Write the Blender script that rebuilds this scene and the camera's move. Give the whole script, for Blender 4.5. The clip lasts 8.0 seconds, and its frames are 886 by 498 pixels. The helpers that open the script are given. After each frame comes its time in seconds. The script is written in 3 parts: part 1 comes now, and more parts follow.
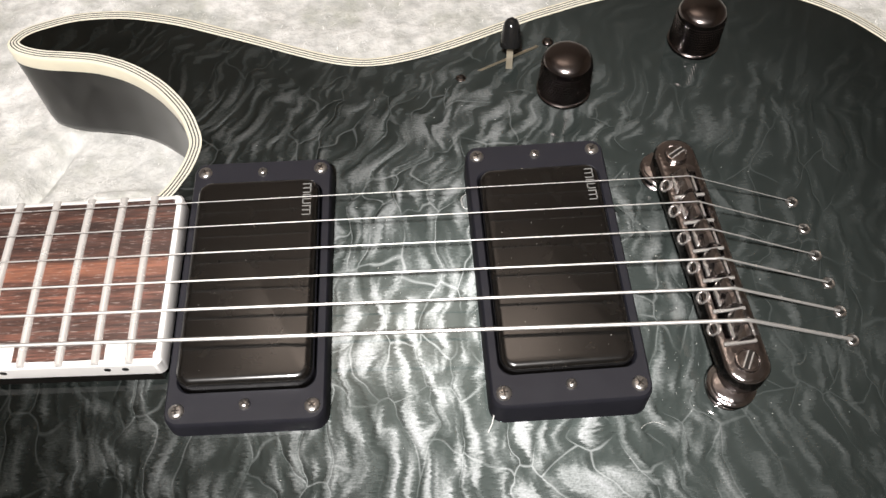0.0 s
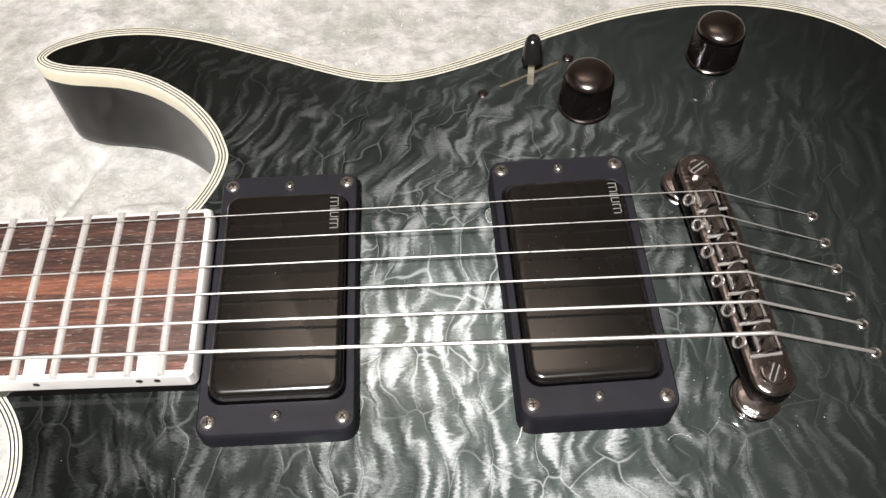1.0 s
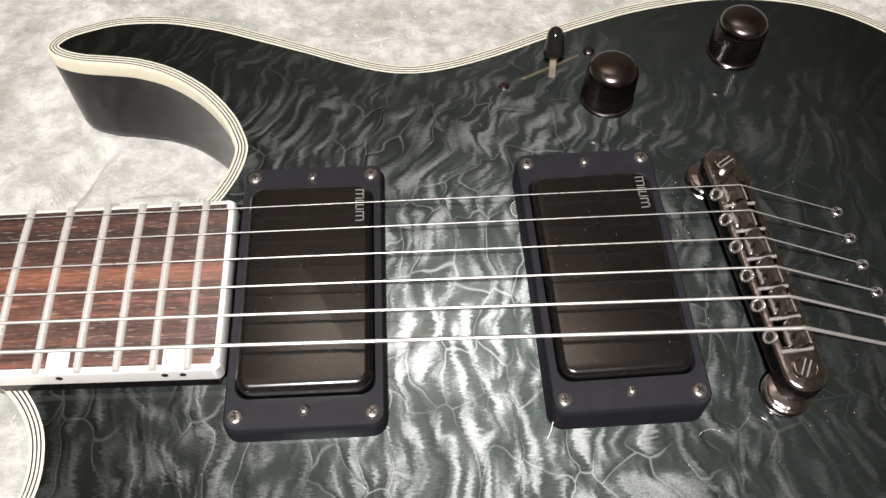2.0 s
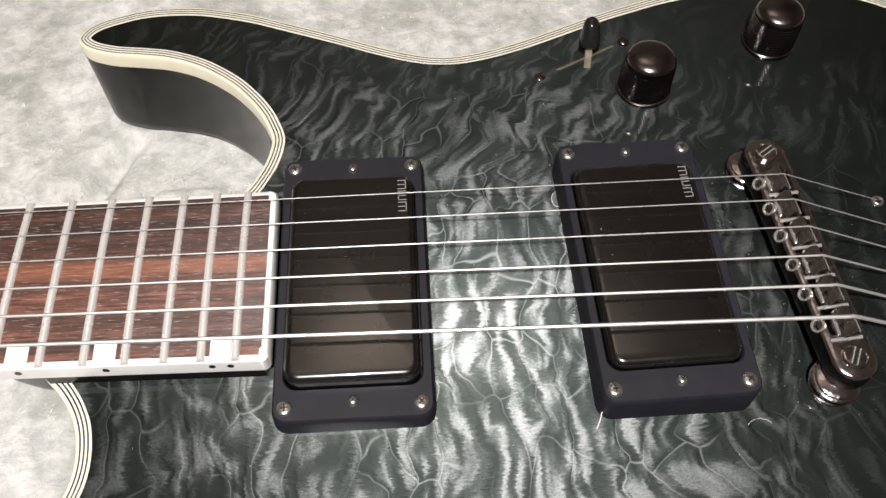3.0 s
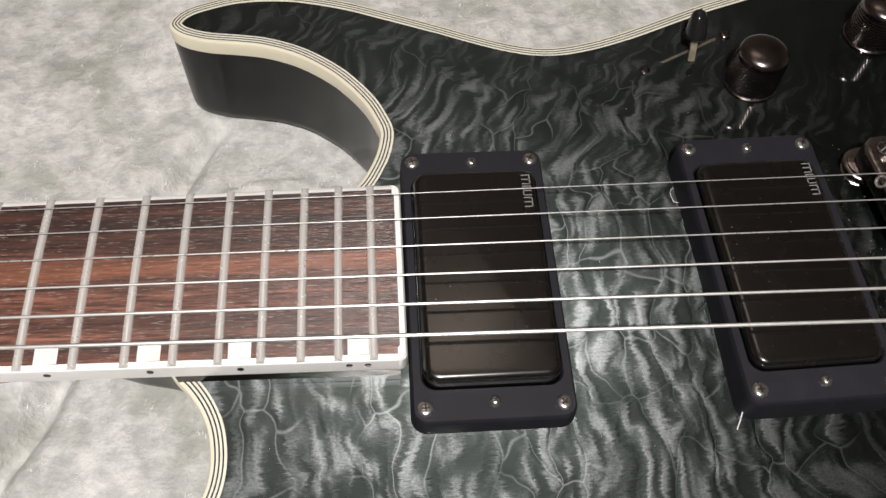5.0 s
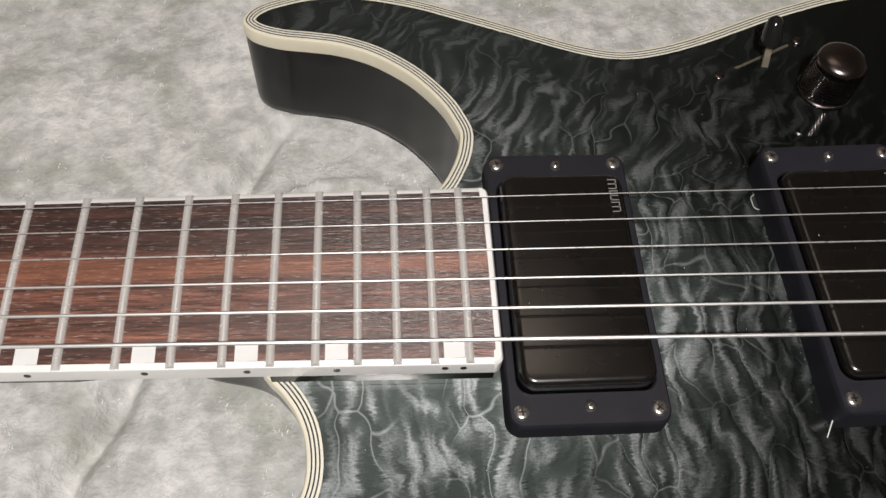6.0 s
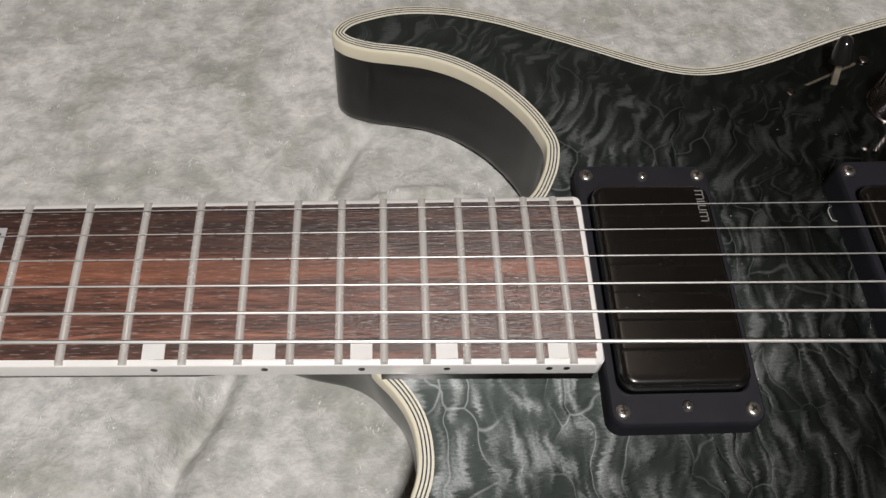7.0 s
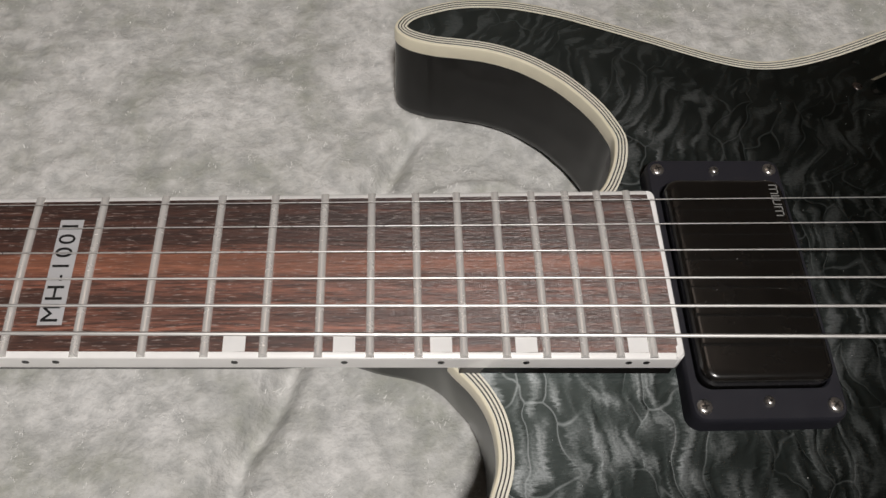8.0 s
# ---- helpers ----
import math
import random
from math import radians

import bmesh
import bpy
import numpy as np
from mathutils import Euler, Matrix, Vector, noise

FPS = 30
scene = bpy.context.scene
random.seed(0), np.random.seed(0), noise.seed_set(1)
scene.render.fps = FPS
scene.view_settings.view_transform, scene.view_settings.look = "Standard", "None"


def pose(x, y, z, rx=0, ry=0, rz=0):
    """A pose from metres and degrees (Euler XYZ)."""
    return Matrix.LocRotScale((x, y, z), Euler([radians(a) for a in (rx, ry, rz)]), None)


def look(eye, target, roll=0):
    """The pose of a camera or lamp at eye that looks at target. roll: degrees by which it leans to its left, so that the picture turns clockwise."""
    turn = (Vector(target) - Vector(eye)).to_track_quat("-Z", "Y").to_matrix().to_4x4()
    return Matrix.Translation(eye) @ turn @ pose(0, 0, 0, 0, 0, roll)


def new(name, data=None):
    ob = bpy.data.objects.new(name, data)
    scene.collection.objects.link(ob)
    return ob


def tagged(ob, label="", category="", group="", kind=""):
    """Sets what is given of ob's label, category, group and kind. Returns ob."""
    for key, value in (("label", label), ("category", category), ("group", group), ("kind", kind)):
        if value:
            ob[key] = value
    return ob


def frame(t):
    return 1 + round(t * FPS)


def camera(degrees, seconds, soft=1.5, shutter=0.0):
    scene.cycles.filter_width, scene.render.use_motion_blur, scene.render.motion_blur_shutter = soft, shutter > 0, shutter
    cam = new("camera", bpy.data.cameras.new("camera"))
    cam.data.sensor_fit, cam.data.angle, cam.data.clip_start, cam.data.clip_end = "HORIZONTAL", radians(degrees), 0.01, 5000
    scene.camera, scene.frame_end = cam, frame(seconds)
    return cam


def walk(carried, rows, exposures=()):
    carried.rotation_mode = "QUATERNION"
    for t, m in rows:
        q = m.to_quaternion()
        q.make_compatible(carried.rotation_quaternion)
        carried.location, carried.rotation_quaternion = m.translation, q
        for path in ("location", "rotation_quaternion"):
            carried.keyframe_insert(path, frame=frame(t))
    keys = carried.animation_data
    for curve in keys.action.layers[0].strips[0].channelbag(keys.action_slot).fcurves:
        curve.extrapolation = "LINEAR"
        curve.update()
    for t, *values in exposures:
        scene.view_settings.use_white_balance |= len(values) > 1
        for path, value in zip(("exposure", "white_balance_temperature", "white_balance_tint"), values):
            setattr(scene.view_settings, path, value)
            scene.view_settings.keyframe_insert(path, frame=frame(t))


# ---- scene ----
cam = camera(56.17, 8.0)
PATH = [
    (0, (-0.07502, -0.12613, 0.27511), (-0.04752, 0.90683, -1.43727), -1.39),
    (0.5, (-0.07954, -0.12716, 0.27662), (-0.05206, 0.94019, -1.41453), -1.56),
    (1, (-0.08331, -0.12755, 0.27764), (-0.05433, 0.93418, -1.41703), -1.28),
    (1.2, (-0.08415, -0.12588, 0.27995), (-0.05815, 0.92871, -1.41921), -1.58),
    (2.3, (-0.09958, -0.12608, 0.27386), (-0.02623, 0.92458, -1.42636), 1.17),
    (2.5, (-0.10041, -0.12539, 0.27610), (-0.04264, 0.93159, -1.42079), 0.04),
    (3, (-0.11076, -0.12671, 0.27265), (-0.04031, 0.92020, -1.43000), 0.72),
    (3.5, (-0.12274, -0.12715, 0.27525), (-0.04786, 0.92783, -1.42221), 0.62),
    (4, (-0.13580, -0.12350, 0.27261), (-0.03196, 0.91057, -1.43617), 2.13),
    (4.5, (-0.14437, -0.12166, 0.26635), (-0.02898, 0.90304, -1.44732), 3.01),
    (4.7, (-0.14861, -0.12052, 0.26904), (-0.03173, 0.89980, -1.44714), 3.22),
    (6, (-0.18431, -0.11435, 0.27005), (-0.04676, 0.88207, -1.45860), 5.53),
    (6.5, (-0.20017, -0.12006, 0.27414), (-0.08141, 0.90179, -1.44101), 4.93),
    (7, (-0.21551, -0.11982, 0.27747), (-0.07735, 0.89724, -1.43907), 6.17),
    (7.5, (-0.22704, -0.12161, 0.27462), (-0.09360, 0.89847, -1.44051), 6.06),
    (8, (-0.23506, -0.11996, 0.27479), (-0.12280, 0.89558, -1.44453), 5.16),
]
walk(cam, [(t, look(eye, target, roll)) for t, eye, target, roll in PATH], [(0, 0.04), (2.5, -0.10), (4.5, -0.46), (6.5, -0.87), (8, -1.11)])

# ---- world and light ----
world = bpy.data.worlds.new("room_dark")
scene.world = world
world.use_nodes = True
world.node_tree.nodes["Background"].inputs["Color"].default_value = (0.5, 0.47, 0.44, 1)
world.node_tree.nodes["Background"].inputs["Strength"].default_value = 0.02

# the hand torch that is carried along the guitar: a small source over the middle of the walk's line
torch = new("torch_light", bpy.data.lights.new("torch_light", "AREA"))
torch.data.shape, torch.data.size, torch.data.size_y = "RECTANGLE", 0.08, 0.05
torch.data.energy, torch.data.color = 16.5, (1.0, 0.955, 0.928)
torch.matrix_world = look((-0.200, -0.420, 0.880), (-0.130, 0.020, 0.03))

# added warm uplight, itself unseen, beyond the guitar: lights the ceiling its gloss mirrors
room = new("ceiling_glow", bpy.data.lights.new("ceiling_glow", "AREA"))
room.data.shape, room.data.size, room.data.size_y = "RECTANGLE", 0.8, 0.3
room.data.energy, room.data.color = 9.0, (1.0, 0.88, 0.81)
room.matrix_world = pose(-0.22, 0.92, 2.05, 180, 0, 0)


# ---- materials ----
def material(name, color=(0.5, 0.5, 0.5), rough=0.5, metal=0.0, coat=0.0, coat_rough=0.04, spec=0.5):
    m = bpy.data.materials.new(name)
    m.use_nodes = True
    b = m.node_tree.nodes["Principled BSDF"]
    b.inputs["Base Color"].default_value = (*color, 1)
    b.inputs["Roughness"].default_value = rough
    b.inputs["Metallic"].default_value = metal
    b.inputs["Coat Weight"].default_value = coat
    b.inputs["Coat Roughness"].default_value = coat_rough
    b.inputs["Specular IOR Level"].default_value = spec
    return m


def node(m, kind, **values):
    n = m.node_tree.nodes.new(kind)
    for key, value in values.items():
        n.inputs[key.replace("_", " ")].default_value = value
    return n


def link(m, a, b):
    m.node_tree.links.new(a, b)


def shader(m):
    return m.node_tree.nodes["Principled BSDF"]


def mapped(m, scale, offset=(0, 0, 0)):
    tc = node(m, "ShaderNodeTexCoord")
    mp = node(m, "ShaderNodeMapping", Scale=scale, Location=offset)
    link(m, tc.outputs["Object"], mp.inputs["Vector"])
    return mp.outputs["Vector"]


def noise_at(m, vector, scale, detail=3.0, rough=0.55):
    n = node(m, "ShaderNodeTexNoise", Scale=scale, Detail=detail, Roughness=rough)
    link(m, vector, n.inputs["Vector"])
    return n.outputs["Fac"]


def ramp(m, fac, *stops):
    r = m.node_tree.nodes.new("ShaderNodeValToRGB")
    while len(r.color_ramp.elements) < len(stops):
        r.color_ramp.elements.new(0.5)
    for e, (at, c) in zip(r.color_ramp.elements, stops):
        e.position, e.color = at, (c, c, c, 1) if isinstance(c, float) else (*c, 1)
    link(m, fac, r.inputs["Fac"])
    return r.outputs["Color"]


def maths(m, op, a, b, clamp=False):
    n = m.node_tree.nodes.new("ShaderNodeMath")
    n.operation, n.use_clamp = op, clamp
    for i, v in enumerate((a, b)):
        if isinstance(v, (int, float)):
            n.inputs[i].default_value = v
        else:
            link(m, v, n.inputs[i])
    return n.outputs[0]


def mix(m, fac, a, b, mode="MIX"):
    n = m.node_tree.nodes.new("ShaderNodeMix")
    n.data_type, n.blend_type = "RGBA", mode
    for slot, v in ((0, fac), (6, a), (7, b)):
        if isinstance(v, (int, float)):
            n.inputs[slot].default_value = v
        elif isinstance(v, tuple):
            n.inputs[slot].default_value = (*v, 1)
        else:
            link(m, v, n.inputs[slot])
    return n.outputs[2]


def bump(m, height, strength, distance, into="Normal"):
    b = node(m, "ShaderNodeBump", Strength=strength, Distance=distance)
    link(m, height, b.inputs["Height"])
    link(m, b.outputs["Normal"], shader(m).inputs[into])
    return b


def worn(m, rough_low, rough_high, scale=90.0):
    """Smudges and fine dust in the gloss."""
    f = noise_at(m, mapped(m, (1, 1, 1)), scale, 5.0, 0.65)
    link(m, ramp(m, f, (0.3, float(rough_low)), (0.75, float(rough_high))), shader(m).inputs["Roughness"])
    return m


def quilted_maple():
    m = material("quilted_maple", rough=0.5, coat=1.0, coat_rough=0.02, spec=0.0)
    v = mapped(m, (1, 1, 1))
    # the fibres run along the neck: their shine spreads across them
    shine = node(m, "ShaderNodeBsdfAnisotropic", Roughness=0.375, Anisotropy=-0.08)
    shine.distribution = "BECKMANN"
    across = node(m, "ShaderNodeCombineXYZ", Y=1.0)
    link(m, across.outputs[0], shine.inputs["Tangent"])

    def bent(vector, scale, amount):
        warp = node(m, "ShaderNodeTexNoise", Scale=scale, Detail=1.0, Roughness=0.4)
        link(m, vector, warp.inputs["Vector"])
        lift = node(m, "ShaderNodeVectorMath")
        lift.operation = "MULTIPLY_ADD"
        link(m, warp.outputs["Color"], lift.inputs[0])
        lift.inputs[1].default_value = amount
        link(m, vector, lift.inputs[2])
        return lift.outputs[0]

    wavy = bent(bent(v, 30.0, (0.022, 0.030, 0.0)), 95.0, (0.0078, 0.0095, 0.0))
    at = m.node_tree.nodes.new("ShaderNodeSeparateXYZ")
    link(m, wavy, at.inputs[0])
    # the billows lie across the board and bow away from its middle
    bow = maths(m, "MULTIPLY", maths(m, "MULTIPLY", at.outputs["Y"], at.outputs["Y"]), -2.4)
    along = maths(m, "ADD", at.outputs["X"], bow)

    def billow(x, x_scale, y_scale, shift=0.0):
        c = node(m, "ShaderNodeCombineXYZ")
        link(m, maths(m, "MULTIPLY", x, x_scale), c.inputs["X"])
        link(m, maths(m, "MULTIPLY", maths(m, "ADD", at.outputs["Y"], shift), y_scale), c.inputs["Y"])
        return c.outputs[0]

    # thin light creases where the billows of the figure meet
    edge = node(m, "ShaderNodeTexVoronoi", Scale=1.0, Randomness=1.0)
    edge.feature, edge.voronoi_dimensions = "DISTANCE_TO_EDGE", "2D"
    link(m, billow(along, 96.0, 50.0), edge.inputs["Vector"])
    d = edge.outputs["Distance"]
    keep = ramp(m, noise_at(m, mapped(m, (48, 36, 1), (1, 6, 0)), 1.0, 1.0), (0.42, 0.0), (0.58, 1.0))
    crease = maths(m, "MULTIPLY", ramp(m, d, (0.0, 1.0), (0.010, 0.7), (0.030, 0.0)), keep)
    # pale fibrous ridges inside the billows, their rims combed out along the grain
    comb = maths(m, "SUBTRACT", noise_at(m, mapped(m, (190, 1100, 1)), 1.0, 3.0, 0.65), 0.5)
    frayed = maths(m, "ADD", along, maths(m, "MULTIPLY", comb, 0.0036))
    soft = noise_at(m, billow(frayed, 250.0, 70.0, 0.37), 1.0, 1.3, 0.4)
    band = ramp(m, soft, (0.38, 0.05), (0.485, 0.17), (0.575, 0.62), (0.66, 1.0))
    near = ramp(m, d, (0.0, 0.50), (0.06, 0.55), (0.20, 1.0))
    wide = ramp(m, noise_at(m, v, 20.0, 2.0), (0.34, 0.42), (0.62, 1.0))
    dash = ramp(m, noise_at(m, mapped(m, (380, 3000, 1)), 1.0, 3.0, 0.65), (0.32, 0.55), (0.68, 1.0))
    speck = ramp(m, noise_at(m, mapped(m, (1300, 1500, 1)), 1.0, 3.0, 0.7), (0.36, 0.50), (0.64, 1.0))
    fig = maths(m, "MULTIPLY", maths(m, "MULTIPLY", maths(m, "MULTIPLY", band, near), wide), maths(m, "MULTIPLY", dash, speck))
    fig = maths(m, "ADD", fig, maths(m, "MULTIPLY", crease, 0.27), True)
    # shade put into the colour: figure fades towards neck joint, far bout and rim
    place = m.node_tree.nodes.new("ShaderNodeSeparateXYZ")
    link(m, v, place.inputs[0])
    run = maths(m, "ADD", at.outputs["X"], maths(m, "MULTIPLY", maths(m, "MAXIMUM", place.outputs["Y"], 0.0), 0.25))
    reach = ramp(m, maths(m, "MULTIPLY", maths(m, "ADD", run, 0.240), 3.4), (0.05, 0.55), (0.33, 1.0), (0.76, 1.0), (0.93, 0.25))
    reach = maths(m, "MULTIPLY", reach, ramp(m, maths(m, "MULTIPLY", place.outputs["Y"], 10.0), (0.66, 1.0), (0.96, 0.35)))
    # the ceiling's mirrored haze is painted in where the figure fades
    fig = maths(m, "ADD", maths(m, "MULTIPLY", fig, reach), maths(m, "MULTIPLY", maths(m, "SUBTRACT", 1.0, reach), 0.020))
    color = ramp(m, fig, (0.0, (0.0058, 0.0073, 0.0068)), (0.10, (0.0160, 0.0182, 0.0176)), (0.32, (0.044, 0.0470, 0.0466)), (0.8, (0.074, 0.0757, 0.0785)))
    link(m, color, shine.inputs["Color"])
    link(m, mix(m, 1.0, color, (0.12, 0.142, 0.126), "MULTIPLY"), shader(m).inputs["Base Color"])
    height = maths(m, "ADD", maths(m, "MULTIPLY", soft, 0.13), maths(m, "MULTIPLY", ramp(m, d, (0.0, 0.0), (0.12, 0.8), (0.4, 1.0)), 0.025))
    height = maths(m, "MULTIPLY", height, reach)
    # the fibres dive into the sheet, so that the figure shines a little towards one side
    lean = maths(m, "ADD", maths(m, "MULTIPLY", place.outputs["X"], 0.40), 0.179)
    steep = maths(m, "ADD", maths(m, "MULTIPLY", place.outputs["Y"], 0.33), 0.455)
    dive = maths(m, "ADD", maths(m, "MULTIPLY", maths(m, "MULTIPLY", place.outputs["Y"], steep), 1 / 0.0011), maths(m, "MULTIPLY", maths(m, "MULTIPLY", place.outputs["X"], lean), 1 / 0.0011))
    relief = node(m, "ShaderNodeBump", Strength=1.0, Distance=0.0011)
    link(m, maths(m, "ADD", height, dive), relief.inputs["Height"])
    link(m, relief.outputs["Normal"], shine.inputs["Normal"])
    both = m.node_tree.nodes.new("ShaderNodeAddShader")
    link(m, shader(m).outputs[0], both.inputs[0])
    link(m, shine.outputs[0], both.inputs[1])
    link(m, both.outputs[0], m.node_tree.nodes["Material Output"].inputs["Surface"])
    return m


def dark_gloss(name, color, coat_rough=0.03, coat=0.4):
    m = material(name, color, 0.35, 0.0, coat, coat_rough, 0.2)
    f = noise_at(m, mapped(m, (60, 14, 14)), 1.0, 4.0)
    link(m, ramp(m, f, (0.3, tuple(c * 0.6 for c in color)), (0.7, tuple(c * 1.5 for c in color))), shader(m).inputs["Base Color"])
    return m


def rosewood():
    m = material("rosewood", rough=0.46, coat=0.6, coat_rough=0.27, spec=0.6)
    v = mapped(m, (1, 1, 1))
    band = noise_at(m, mapped(m, (5, 260, 40)), 1.0, 3.0, 0.6)
    fine = noise_at(m, mapped(m, (85, 1250, 300)), 1.0, 4.0, 0.7)
    pores = ramp(m, noise_at(m, mapped(m, (260, 2600, 500), (3, 1, 0)), 1.0, 2.0), (0.615, 0.0), (0.69, 1.0))
    c = ramp(m, band, (0.25, (0.048, 0.021, 0.016)), (0.45, (0.125, 0.051, 0.034)), (0.6, (0.26, 0.100, 0.065)), (0.78, (0.46, 0.182, 0.112)))
    c = mix(m, ramp(m, fine, (0.40, 0.88), (0.60, 0.0)), c, (0.034, 0.016, 0.012))
    at = m.node_tree.nodes.new("ShaderNodeSeparateXYZ")
    link(m, v, at.inputs[0])
    # one side of the board is darker, and one paler streak runs along the middle
    across = maths(m, "ADD", maths(m, "MULTIPLY", at.outputs["Y"], 40.0), maths(m, "MULTIPLY", noise_at(m, mapped(m, (9, 120, 1)), 1.0, 3.0), 0.35))
    c = mix(m, ramp(m, across, (0.36, 0.0), (0.50, 0.66)), c, (0.019, 0.0105, 0.0095))
    streak = ramp(m, across, (0.10, 0.0), (0.20, 0.75), (0.36, 0.55), (0.44, 0.0))
    c = mix(m, maths(m, "MULTIPLY", streak, fine), c, (0.46, 0.168, 0.088))
    c = mix(m, maths(m, "MULTIPLY", pores, 0.55), c, (0.48, 0.40, 0.36))
    link(m, c, shader(m).inputs["Base Color"])
    bump(m, fine, 0.3, 0.0004)
    # the cut fibres lean like those of the top, and their polish shines towards the same side
    lean = maths(m, "ADD", maths(m, "MULTIPLY", at.outputs["Y"], 0.40 / 0.0011), maths(m, "MULTIPLY", at.outputs["X"], 0.10 / 0.0011))
    polish = node(m, "ShaderNodeBump", Strength=1.0, Distance=0.0011)
    link(m, maths(m, "ADD", lean, maths(m, "MULTIPLY", fine, 0.25)), polish.inputs["Height"])
    link(m, polish.outputs["Normal"], shader(m).inputs["Coat Normal"])
    return m


def cream(name, color):
    m = material(name, color, 0.32, 0.0, 0.6, 0.06)
    f = noise_at(m, mapped(m, (1, 1, 1)), 120.0, 4.0)
    link(m, ramp(m, f, (0.25, tuple(c * 0.9 for c in color)), (0.75, color)), shader(m).inputs["Base Color"])
    return m


def plush():
    m = material("grey_plush", rough=0.95, spec=0.1)
    b = shader(m)
    b.inputs["Sheen Weight"].default_value = 0.08
    b.inputs["Sheen Roughness"].default_value = 0.5
    v = mapped(m, (1, 1, 1))
    big = noise_at(m, mapped(m, (34, 32, 1)), 1.0, 4.0, 0.6)
    cloud = noise_at(m, mapped(m, (110, 118, 1), (7, 2, 0)), 1.0, 4.0, 0.6)
    tuft = noise_at(m, v, 190.0, 4.0, 0.6)
    hair = noise_at(m, mapped(m, (620, 640, 300)), 1.0, 3.0, 0.6)
    c = ramp(m, big, (0.34, (0.42, 0.425, 0.375)), (0.48, (0.61, 0.605, 0.575)), (0.62, (0.76, 0.75, 0.725)))
    c = mix(m, ramp(m, cloud, (0.36, 0.50), (0.54, 0.0)), c, (0.36, 0.365, 0.35))
    c = mix(m, ramp(m, cloud, (0.54, 0.0), (0.70, 0.38)), c, (0.80, 0.79, 0.77))
    c = mix(m, ramp(m, tuft, (0.34, 0.30), (0.56, 0.0)), c, (0.34, 0.35, 0.345))
    c = mix(m, ramp(m, hair, (0.60, 0.0), (0.76, 0.32)), c, (0.88, 0.87, 0.84))
    link(m, c, b.inputs["Base Color"])
    h = maths(m, "ADD", maths(m, "MULTIPLY", tuft, 0.7), maths(m, "MULTIPLY", hair, 0.14))
    h = maths(m, "ADD", h, maths(m, "MULTIPLY", cloud, 0.8))
    bump(m, h, 0.34, 0.006)
    return m


QUILT = quilted_maple()
BLACK_SIDE = dark_gloss("black_lacquer", (0.0032, 0.0030, 0.0028))
NECK_WOOD = dark_gloss("stained_neck", (0.007, 0.006, 0.0055), 0.15, 0.3)
ROSEWOOD = rosewood()
CREAM = cream("cream_binding", (0.86, 0.80, 0.62))
WHITE = cream("white_binding", (0.94, 0.93, 0.91))
PURFLING = cream("aged_white_binding", (0.86, 0.83, 0.71))
LINE_BLACK = material("black_line", (0.012, 0.012, 0.012), 0.4)
PEARL = cream("pearl_inlay", (0.90, 0.895, 0.88))
SILVER_INLAY = cream("silver_inlay", (0.50, 0.50, 0.51))
NICKEL = worn(material("fret_nickel", (0.92, 0.90, 0.87), 0.3, 0.48, 1.0, 0.05), 0.16, 0.34, 240.0)
WOUND = worn(material("wound_string", (0.66, 0.65, 0.63), 0.45, 0.7), 0.35, 0.55, 500.0)
STEEL = worn(material("string_steel", (0.72, 0.71, 0.69), 0.3, 0.7), 0.24, 0.40, 500.0)
BLACK_CHROME = worn(material("black_chrome", (0.38, 0.345, 0.34), 0.2, 1.0, 0.8, 0.05), 0.12, 0.30, 420.0)
SADDLE_METAL = worn(material("saddle_nickel", (0.84, 0.81, 0.79), 0.3, 0.86, 0.6, 0.06), 0.13, 0.34, 500.0)
CHROME = worn(material("chrome_screw", (0.82, 0.80, 0.77), 0.25, 0.75), 0.14, 0.32, 400.0)
SCREW_CHROME = worn(material("dull_screw_chrome", (0.52, 0.50, 0.48), 0.3, 0.95), 0.20, 0.40, 400.0)
for plated in (BLACK_CHROME, SADDLE_METAL):
    bump(plated, noise_at(plated, mapped(plated, (1, 1, 1)), 620.0, 2.0), 0.5, 0.0004)
SLOT = material("slot_dark", (0.10, 0.095, 0.09), 0.35, 0.9)
RING_BLACK = worn(material("satin_black_plastic", (0.0125, 0.0125, 0.0180), 0.5, 0.0, 0.0, 0.04, 0.5), 0.44, 0.58, 160.0)
COVER_BLACK = worn(material("gloss_black_plastic", (0.0042, 0.0037, 0.0033), 0.33, 0.0, 1.0, 0.065, 0.65), 0.22, 0.30, 120.0)
LOGO_GREY = material("grey_print", (0.22, 0.22, 0.21), 0.5)
LEVER_METAL = worn(material("tarnished_lever", (0.55, 0.50, 0.39), 0.4, 0.9), 0.25, 0.45, 300.0)
KNOB_BLACK = worn(material("black_nickel_knob", (0.17, 0.148, 0.143), 0.2, 1.0), 0.16, 0.30, 200.0)
TIP_BLACK = material("black_tip_plastic", (0.012, 0.012, 0.012), 0.12)
PLUSH = plush()
FIBRE = material("pale_fibre", (0.90, 0.89, 0.86), 0.4)
PAINT = material("wall_paint", (0.55, 0.50, 0.45), 0.9)


# ---- mesh helpers ----
def mesh_of(name, bm, *mats, smooth=True):
    bmesh.ops.recalc_face_normals(bm, faces=bm.faces)
    me = bpy.data.meshes.new(name)
    bm.to_mesh(me)
    bm.free()
    for m in mats:
        me.materials.append(m)
    if smooth:
        me.shade_smooth()
        me.set_sharp_from_angle(angle=radians(38))
    return me


